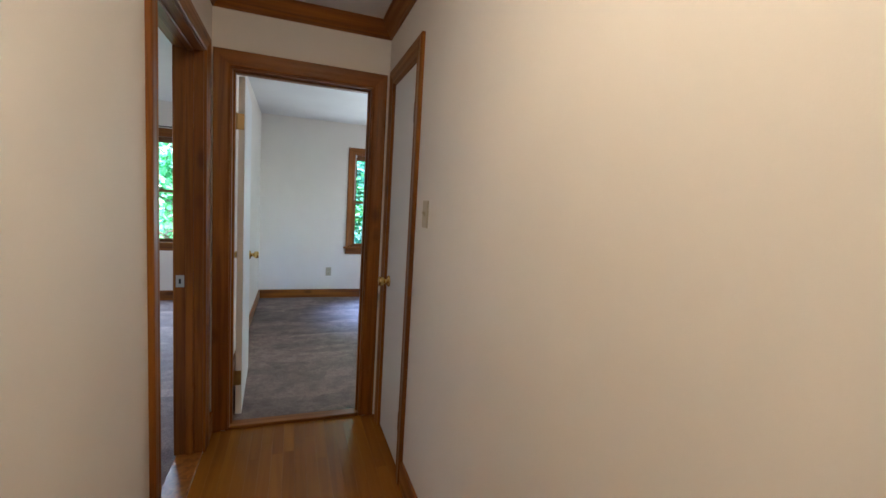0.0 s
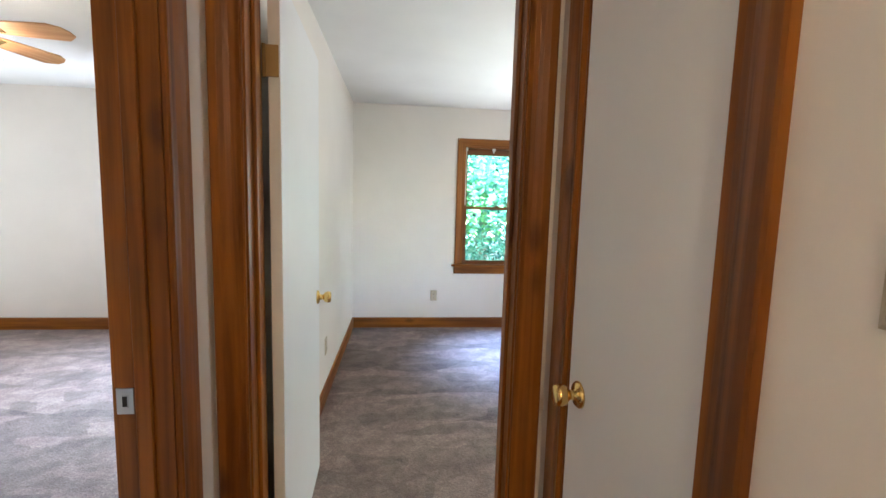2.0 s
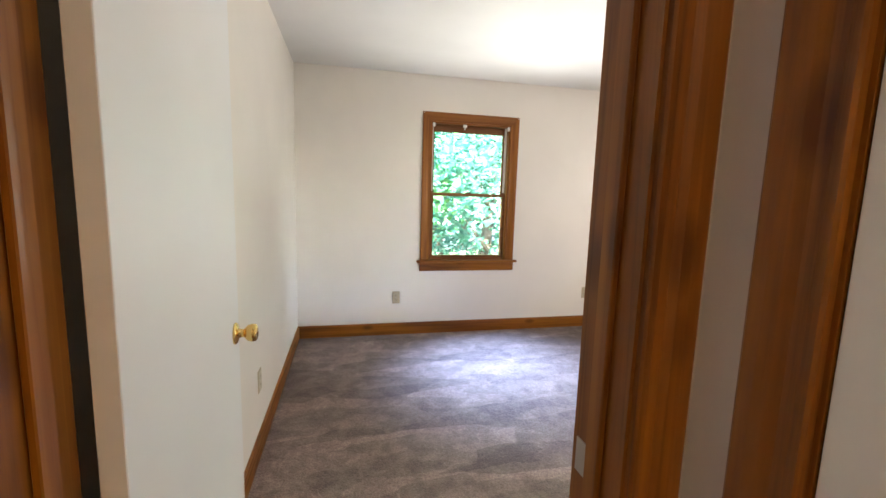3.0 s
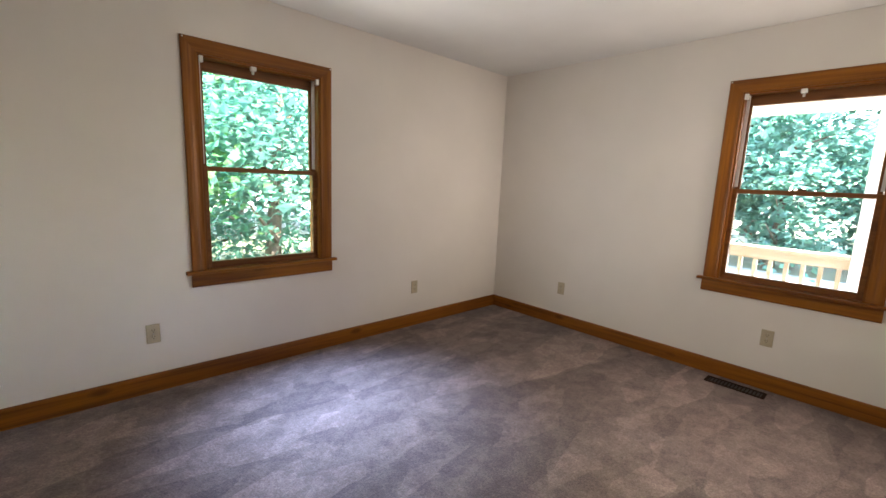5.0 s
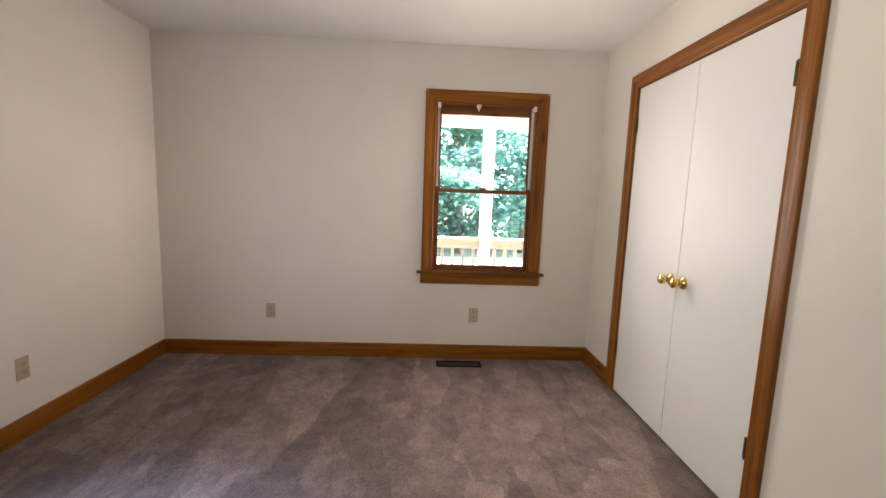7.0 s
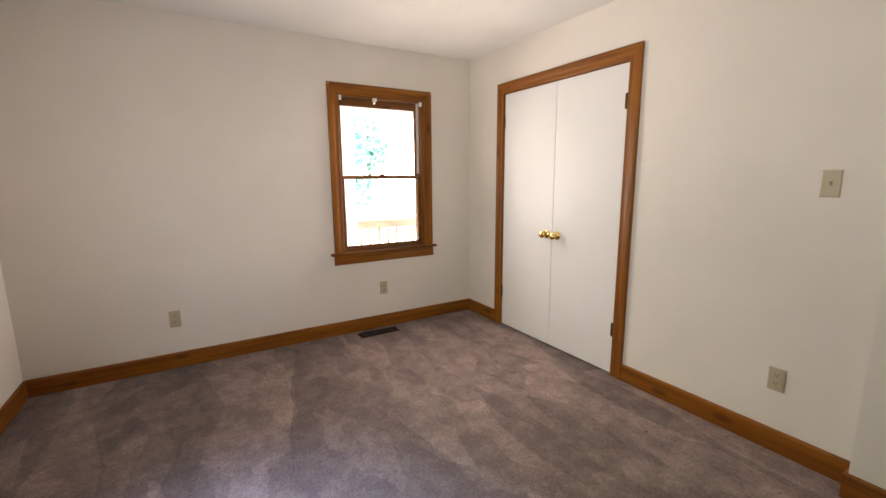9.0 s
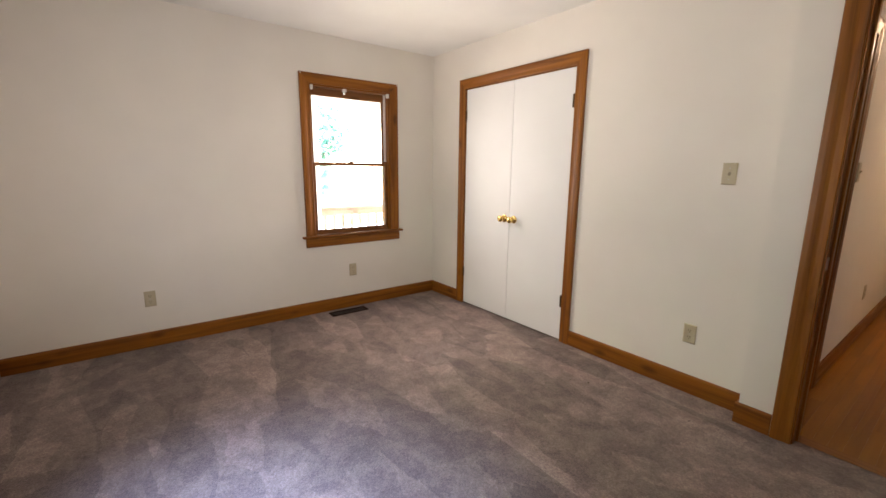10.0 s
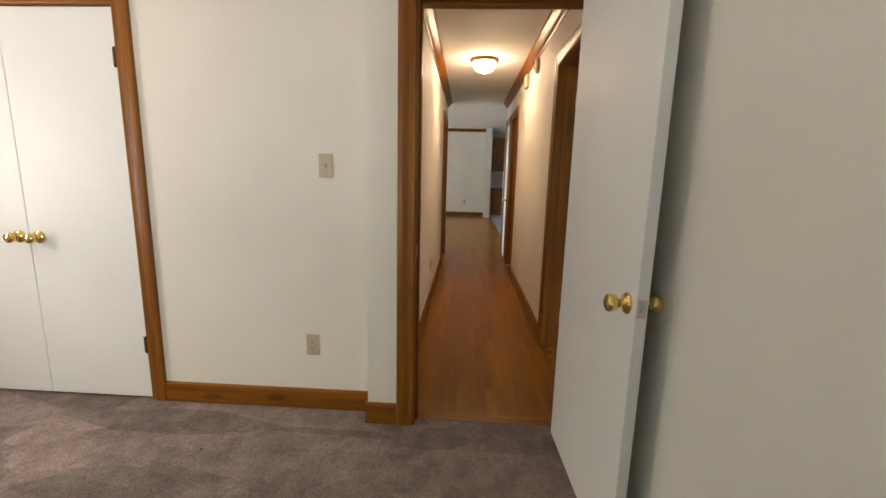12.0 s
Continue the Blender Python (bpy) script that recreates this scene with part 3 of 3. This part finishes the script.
def make_outlet(m):
    o = thing("wall_outlet", m, "ivory plastic duplex wall outlet on the painted wall", "outlet", "wall outlets")
    plate(o)
    for z in (-0.02, 0.02):
        f = part("socket", lathe([(0.0, 0.005), (0.0165, 0.005), (0.0165, 0.008), (0.0, 0.0082)], "y", 18, (0, 0, z)), M_IVORY, o)
        for x in (-0.006, 0.006):
            part("slot", boxes((x - 0.0012, 0.008, z - 0.001, x + 0.0012, 0.0086, z + 0.008)), M_DARK, f)
        part("slot", lathe([(0.0, 0.008), (0.0025, 0.008), (0.0025, 0.0086), (0.0, 0.0086)], "y", 10, (0, 0, z - 0.008)), M_DARK, f)
    part("screw", lathe([(0.0, 0.006), (0.003, 0.006), (0.003, 0.0075), (0.0, 0.0078)], "y", 10), M_STEEL, o)
    return o


outlet = make_outlet(frame_of("-y", 0.768, 6.315, 0.37))
for f, x, y, z in (("-y", 2.752, 6.315, 0.37), ("-x", 3.89, 5.494, 0.37), ("-x", 3.89, 3.903, 0.37), ("+y", 1.268, 2.97, 0.375), ("+x", -0.12, 4.64, 0.38), ("-x", 0.818, 0.95, 0.39), ("-y", -1.98, 6.315, 0.36), ("+y", 0.53, -8.1, 0.45)):
    copy_thing(outlet, frame_of(f, x, y, z))


def make_switch(m, label):
    o = thing("light_switch", m, label, "light switch")
    plate(o)
    part("toggle", loft([[(-0.005, 0.005, -0.011), (0.005, 0.005, -0.011), (0.005, 0.005, 0.011), (-0.005, 0.005, 0.011)], [(-0.004, 0.016, 0.002), (0.004, 0.016, 0.002), (0.004, 0.018, 0.010), (-0.004, 0.018, 0.010)]]), M_IVORY, o)
    for z in (-0.03, 0.03):
        part("screw", lathe([(0.0, 0.006), (0.003, 0.006), (0.003, 0.0075), (0.0, 0.0078)], "y", 10, (0, 0, z)), M_STEEL, o)
    return o


make_switch(frame_of("+y", 1.175, 2.97, 1.31), "ivory plastic toggle light switch beside the bedroom doorway")
make_switch(frame_of("-x", 0.818, 2.065, 1.325), "ivory plastic toggle light switch beside the closet door")

vent = thing("floor_vent", pose(3.76, 4.015, 0.01, 0, 0, 90), "dark brown metal floor register set in the carpet", "floor vent")
part("vent_frame", boxes((-0.175, -0.055, -0.004, 0.175, -0.040, 0.006), (-0.175, 0.040, -0.004, 0.175, 0.055, 0.006), (-0.175, -0.040, -0.004, -0.155, 0.040, 0.006), (0.155, -0.040, -0.004, 0.175, 0.040, 0.006), bevel=0.002), M_VENT, vent)
part("backing", boxes((-0.155, -0.04, -0.004, 0.155, 0.04, 0.001)), M_DARK, vent)
for k in range(15):
    x = -0.145 + k * 0.0207
    part("slat", boxes((x - 0.003, -0.04, 0.001, x + 0.003, 0.04, 0.005)), M_VENT, vent)

for x, y, r in ((1.75, 3.42, 0.004), (1.66, 3.36, 0.007), (1.10, 3.28, 0.005), (1.92, 3.50, 0.003)):
    bit = thing("carpet_lint", pose(x, y, 0.009, 0, 0, 40 * x), "small dark bit of lint on the carpet", "lint", "bits of lint")
    part("crumb", loft([[(r * 1.3 * math.cos(k * 1.047), r * math.sin(k * 1.047 + 0.3), 0) for k in range(6)], [(r * 0.6 * math.cos(k * 1.047), r * 0.5 * math.sin(k * 1.047), r * 0.9) for k in range(6)]]), M_BARK, bit)

stop = thing("door_stop", frame_of("+x", -0.12, 3.80, 0.915), "round white wall bumper behind the open door", "door stop")
part("bumper", lathe([(0.0, 0.0), (0.055, 0.0), (0.055, 0.002), (0.05, 0.004), (0.0, 0.005)], "y", 28), M_WHITEP, stop)


# ---------------------------------------------------------------- lamps and the fan
lamp = thing("ceiling_light", pose(0.345, 0.60, CEIL), "lit frosted glass dome ceiling light with brass rim", "ceiling light")
part("rim", lathe([(0.0, 0.0), (0.137, 0.0), (0.142, -0.012), (0.129, -0.028), (0.113, -0.032), (0.0, -0.028)], "z", 36), M_ANTIQUE, lamp, "dark brass rim", True)
part("dome", lathe([(0.0, -0.032), (0.112, -0.032), (0.109, -0.060), (0.093, -0.090), (0.064, -0.112), (0.030, -0.123), (0.0, -0.126)], "z", 36), M_DOME, lamp, "glowing frosted glass dome", True)

alarm = thing("smoke_alarm", frame_of("+x", -0.13, 1.02, 2.255), "round beige smoke alarm high on the hallway wall", "smoke alarm")
part("body", lathe([(0.0, 0.0), (0.062, 0.0), (0.065, 0.01), (0.06, 0.03), (0.045, 0.038), (0.0, 0.04)], "y", 28), M_IVORY, alarm, "", True)
part("grille", lathe([(0.02, 0.0385), (0.028, 0.042), (0.036, 0.0385)], "y", 24), M_VENT, alarm)
chime = thing("door_chime", frame_of("+x", -0.13, 0.40, 2.245), "beige plastic door chime box high on the hallway wall", "door chime")
part("cover", boxes((-0.08, 0.0, -0.06, 0.08, 0.045, 0.06), bevel=0.008), M_IVORY, chime)
for k in range(5):
    part("louvre", boxes((-0.05, 0.045, -0.035 + k * 0.015, 0.05, 0.048, -0.030 + k * 0.015)), M_IVORY, chime)

fan = thing("ceiling_fan", pose(-1.73, 4.0, CEIL - 0.06), "brass ceiling fan with wooden blades and lit tulip shades", "ceiling fan")
part("canopy", lathe([(0.0, 0.06), (0.085, 0.06), (0.085, 0.04), (0.07, 0.01), (0.055, -0.02), (0.0, -0.02)], "z", 24), M_BRASS, fan, "", True)
part("motor_housing", lathe([(0.0, -0.015), (0.055, -0.015), (0.10, -0.03), (0.115, -0.06), (0.115, -0.115), (0.108, -0.13), (0.0, -0.13)], "z", 32), M_WHITEPAINT, fan, "white painted motor drum", True)
part("motor_ring", lathe([(0.0, -0.13), (0.112, -0.13), (0.118, -0.145), (0.10, -0.175), (0.085, -0.205), (0.055, -0.22), (0.05, -0.27), (0.03, -0.285), (0.0, -0.285)], "z", 32), M_BRASS, fan, "polished brass lower housing", True)
for k in range(5):
    a = radians(3 + 72 * k)
    bl = part("blade", loft([[(0.17, -0.045, -0.003), (0.30, -0.060, -0.003), (0.47, -0.068, -0.003), (0.515, -0.045, -0.003), (0.535, -0.01, -0.003), (0.535, 0.03, -0.003), (0.49, 0.068, -0.003), (0.30, 0.060, -0.003), (0.17, 0.045, -0.003)], [(0.17, -0.045, 0.003), (0.30, -0.060, 0.003), (0.47, -0.068, 0.003), (0.515, -0.045, 0.003), (0.535, -0.01, 0.003), (0.535, 0.03, 0.003), (0.49, 0.068, 0.003), (0.30, 0.060, 0.003), (0.17, 0.045, 0.003)]]), M_BLADE, fan)
    bl.matrix_local = Matrix.Translation((0, 0, -0.215)) @ Matrix.Rotation(a, 4, "Z") @ Matrix.Rotation(radians(-11), 4, "X")
    arm = part("blade_arm", boxes((0.07, -0.012, -0.012, 0.20, 0.012, -0.005), (0.19, -0.035, -0.011, 0.24, 0.035, -0.005), bevel=0.002), M_BRASS, fan)
    arm.matrix_local = Matrix.Translation((0, 0, -0.21)) @ Matrix.Rotation(a, 4, "Z") @ Matrix.Rotation(radians(-11), 4, "X")
for k in range(4):
    a = radians(20 + 90 * k)
    sh = part("shade", lathe([(0.018, 0.0), (0.026, -0.015), (0.032, -0.045), (0.040, -0.075), (0.056, -0.105), (0.052, -0.104), (0.036, -0.075), (0.0, -0.06)], "z", 20), M_BULB, fan, "lit frosted tulip glass shade", True)
    sh.matrix_local = Matrix.Rotation(a, 4, "Z") @ Matrix.Translation((0.095, 0, -0.275)) @ Matrix.Rotation(radians(-32), 4, "Y")
    ar = part("shade_arm", lathe([(0.0, 0.0), (0.022, 0.0), (0.022, -0.02), (0.010, -0.024), (0.0, -0.024)], "z", 16), M_BRASS, sh)
    ar.location = (0, 0, 0.02)
    sp = part("light_arm", boxes((0.03, -0.007, -0.265, 0.10, 0.007, -0.253), bevel=0.002), M_BRASS, fan)
    sp.matrix_local = Matrix.Rotation(a, 4, "Z")


# ---------------------------------------------------------------- kitchen beyond the partition
def cabinet(name, m, label, w, d, z0, z1, doors):
    c = thing(name, m, label, "cabinet")
    part("body", boxes((-w / 2, 0, z0, w / 2, d, z1)), M_CAB, c)
    for k in range(doors):
        x0 = -w / 2 + k * w / doors
        dr = part("cabinet_door", boxes((x0 + 0.01, d, z0 + 0.03, x0 + w / doors - 0.01, d + 0.02, z1 - 0.03), (x0 + 0.06, d + 0.02, z0 + 0.09, x0 + w / doors - 0.06, d + 0.026, z1 - 0.09), bevel=0.004), M_CAB, c)
        part("handle", lathe([(0.0, 0.0), (0.012, 0.0), (0.016, 0.018), (0.0, 0.022)], "y", 12, (x0 + 0.04, d + 0.02, (z0 + z1) / 2)), M_BRASS, dr)
    return c


for k in range(3):
    cabinet("wall_cabinet", frame_of("+y", -0.70 - 0.82 * k, -9.28), "dark oak kitchen wall cabinet with panelled doors", 0.80, 0.32, 1.40, 2.45, 2)
    cabinet("base_cabinet", frame_of("+y", -0.70 - 0.82 * k, -9.28), "dark oak kitchen base cabinet with brass knobs", 0.80, 0.58, 0.0, 0.88, 2)
ct = thing("worktop", frame_of("+y", -1.52, -9.28), "pale laminate kitchen worktop on the base cabinets", "worktop")
part("top", boxes((-1.25, 0.0, 0.88, 1.25, 0.62, 0.92), bevel=0.005), M_COUNTER, ct)

# ---------------------------------------------------------------- porch
structure("porch_floor", boxes((4.04, -2.0, -0.22, 5.85, 9.0, -0.16)), M_DECK, "weathered timber porch deck outside the window", "porch")
structure("porch_roof", boxes((4.04, -2.0, 2.42, 6.1, 9.0, 2.5), (5.62, -2.0, 2.12, 5.78, 9.0, 2.42)), M_WHITEPAINT, "white painted porch ceiling and beam", "porch roof")
for y in (-0.3, 1.65, 3.58, 5.5, 7.5):
    p = thing("porch_post", pose(5.7, y, -0.16), "white painted square porch post", "post", "porch posts")
    part("shaft", boxes((-0.065, -0.065, 0.0, 0.065, 0.065, 2.28), bevel=0.008), M_WHITEPAINT, p)
    part("base", boxes((-0.085, -0.085, 0.0, 0.085, 0.085, 0.12), bevel=0.01), M_WHITEPAINT, p)
for y0, y1 in ((-0.235, 1.585), (1.715, 3.515), (3.645, 5.435), (5.565, 7.435)):
    r = thing("porch_railing", pose(5.7, (y0 + y1) / 2, -0.16), "tan timber porch railing with square balusters", "railing", "porch railings")
    h = (y1 - y0) / 2
    part("top_rail", boxes((-0.07, -h, 0.93, 0.07, h, 0.97), (-0.02, -h, 0.84, 0.02, h, 0.93), bevel=0.006), M_DECK, r)
    part("bottom_rail", boxes((-0.02, -h, 0.10, 0.02, h, 0.19), bevel=0.004), M_DECK, r)
    n = 14
    me = to_mesh("baluster", boxes((-0.018, -0.018, 0.19, 0.018, 0.018, 0.84), bevel=0.003), M_DECK)
    for k in range(n):
        b = new("baluster", me)
        b.parent = r
        b.location = (0, -h + (k + 0.5) * 2 * h / n, 0)

# ---------------------------------------------------------------- ground and woods
structure("ground", boxes((-900, -900, -0.9, 900, 900, -0.6)), M_GROUND, "lawn and leaf litter running into the woods", "ground")
structure("road", boxes((9.0, -60, -0.6, 13.5, 60, -0.585)), M_ROAD, "pale gravel drive beyond the porch", "road")


def leaves_mesh(name, mat, count, centre, radius, size, seed, clumps=26):
    """Many small bent leaves gathered in uneven clumps."""
    rng = np.random.default_rng(seed)
    c = rng.normal(0, 1, (clumps, 3))
    c /= np.linalg.norm(c, axis=1)[:, None]
    c = c * rng.uniform(0.35, 1.0, (clumps, 1)) * np.array(radius) + np.array(centre)
    pick = rng.integers(0, clumps, count)
    p = c[pick] + rng.normal(0, 1, (count, 3)) * np.array([0.22, 0.22, 0.13]) * np.mean(radius)
    u = rng.normal(0, 1, (count, 3)) * np.array([1, 1, 0.5])
    u /= np.linalg.norm(u, axis=1)[:, None]
    v = np.cross(u, rng.normal(0, 1, (count, 3)) * 0.5 + np.array([0, 0, 1.0]))
    v /= np.linalg.norm(v, axis=1)[:, None]
    n = np.cross(u, v)
    s = size * rng.uniform(0.6, 1.3, (count, 1))
    verts = np.stack([p - u * s * 0.5, p + v * s * 0.42 + n * s * 0.1, p + u * s * 0.6, p - v * s * 0.42 + n * s * 0.1], 1).reshape(-1, 3)
    faces = [f for i in range(0, 4 * count, 4) for f in ((i, i + 1, i + 2), (i, i + 2, i + 3))]
    me = bpy.data.meshes.new(name)
    me.from_pydata(verts.tolist(), [], faces)
    me.materials.append(mat)
    return me


def make_tree(x, y, height, spread, leaf_mat_, count, size, seed, low, label):
    rnd = random.Random(seed)
    t = thing("tree", pose(x, y, -0.6), label, "tree", "woodland trees")
    r = 0.035 * height ** 0.8
    loops = []
    for k in range(7):
        f = k / 6
        ox, oy = 0.12 * math.sin(f * 3 + seed), 0.12 * math.cos(f * 2.3 + seed)
        rr = r * (1 - 0.85 * f) * (1.4 if k == 0 else 1)
        loops.append([(ox + rr * math.cos(i * math.pi / 4), oy + rr * math.sin(i * math.pi / 4), f * height) for i in range(8)])
    part("trunk", loft(loops), M_BARK, t, "", True)
    for k in range(6):
        h, a = height * (low + (0.9 - low) * k / 6), rnd.uniform(0, 6.28)
        d = Vector((math.cos(a), math.sin(a), 0.45))
        q = d.orthogonal().normalized()
        q2 = d.cross(q).normalized()
        lp = [[tuple(Vector((0, 0, h)) + d * spread * 0.85 * f + (q * math.cos(i * 1.2566) + q2 * math.sin(i * 1.2566)) * 0.35 * r * (1 - 0.8 * f)) for i in range(5)] for f in (0, 0.35, 0.7, 1.0)]
        part("limb", loft(lp), M_BARK, t)
    cz = height * (low + 1.05) / 2
    cr = new("crown", leaves_mesh("crown", leaf_mat_, count, (0, 0, cz), (spread, spread, height * (1.05 - low) / 2), size, seed))
    cr.parent = t
    tagged(cr, "loose crown of sunlit green leaves")
    return t


NEAR = "young maple with broad sunlit green leaves outside the window"
FAR = "tall woodland tree with a dense green crown"
for k, (x, y, h, s, n) in enumerate(((0.6, 9.6, 5.0, 1.5, 5200), (2.9, 9.9, 5.5, 1.7, 5600), (4.9, 10.6, 6.0, 1.8, 4800), (-1.9, 10.2, 5.2, 1.7, 4800), (1.7, 12.4, 7.0, 2.0, 4800))):
    make_tree(x, y, h, s, M_LEAF3 if k in (0, 3) else M_LEAF, int(n * 1.5), 0.115, 11 + k, 0.02, NEAR)
rndt = random.Random(5)
spots = [(-6.5, 15), (-3.5, 17), (0, 18), (3.5, 17), (7.5, 16.5), (11, 14.5), (15.5, 12), (17, 8.8), (17.5, 6), (18.5, 3), (19, 0.2), (15.8, 10.2), (24, 8), (24, 2.5), (30, -6), (-9, 19), (6, 22), (12, 20), (1, 24), (25, 13), (-5, 24)]
for k, (x, y) in enumerate(spots):
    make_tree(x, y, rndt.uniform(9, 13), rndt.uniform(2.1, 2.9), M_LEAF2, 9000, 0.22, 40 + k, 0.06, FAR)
for k, (x, y) in enumerate(((13.8, 9.5), (14.2, 7.4), (14.0, 5.4), (14.6, 3.2), (14.4, 11.5), (15.2, 1.0))):
    make_tree(x, y, rndt.uniform(3.6, 5.2), rndt.uniform(1.2, 1.7), M_LEAF2, 5000, 0.18, 80 + k, 0.02, "low understorey tree with green leaves coloured pale for haze")

# ---------------------------------------------------------------- hallway floor strips
structure("floor_hall_base", boxes((-0.25, -8.1, -0.06, 4.48, 2.96, -0.030), (-0.30, -8.1, -0.06, -0.25, -1.95, -0.030)), M_CAB, "dark subfloor under the oak strips", "floor")
hall = thing("floor_hall", pose(0, 0, -0.008), "golden-brown polished oak strip floor in the hallway", "floor", kind="structure")
rp = random.Random(9)
PW = 0.057
meshes = {}
for i in range(17):
    x = -0.13 + (i + 0.5) * PW
    if x > 0.83:
        break
    y = -1.95 - rp.uniform(0, 0.5)
    while y < 2.95:
        ln = rp.choice((0.6, 0.8, 1.0, 1.2))
        e = min(y + ln, 2.955)
        s = max(y, -1.95)
        key = math.floor((e - s) * 1000) / 1000
        if key > 0.05:
            if key not in meshes:
                meshes[key] = to_mesh("plank", boxes((-key / 2 + 0.00015, -PW / 2 + 0.00015, -0.02, key / 2 - 0.00015, PW / 2 - 0.00015, 0.0)), M_OAK)
            b = new("plank", meshes[key])
            b.parent = hall
            b.matrix_local = pose(x, (s + e) / 2, 0, 0, 0, 90)
        y += ln
rows = []
for i in range(82):
    x = -0.30 + (i + 0.5) * PW
    y = -8.1
    while y < -1.95:
        ln = rp.choice((0.8, 1.2, 1.6))
        e = min(y + ln, -1.9505)
        rows.append((x - PW / 2 + 0.0001, y + 0.0001, -0.028, x + PW / 2 - 0.0001, e - 0.0001, -0.008))
        y += ln
M_OAKY = wood("oak_strip_far", 1, (0.22, 0.078, 0.006), (0.30, 0.110, 0.009), (0.36, 0.143, 0.014), 0.30, 18.0, 0.0)
far = structure("floor_living", boxes(*rows), M_OAKY, "polished oak strip floor in the living room", "floor")
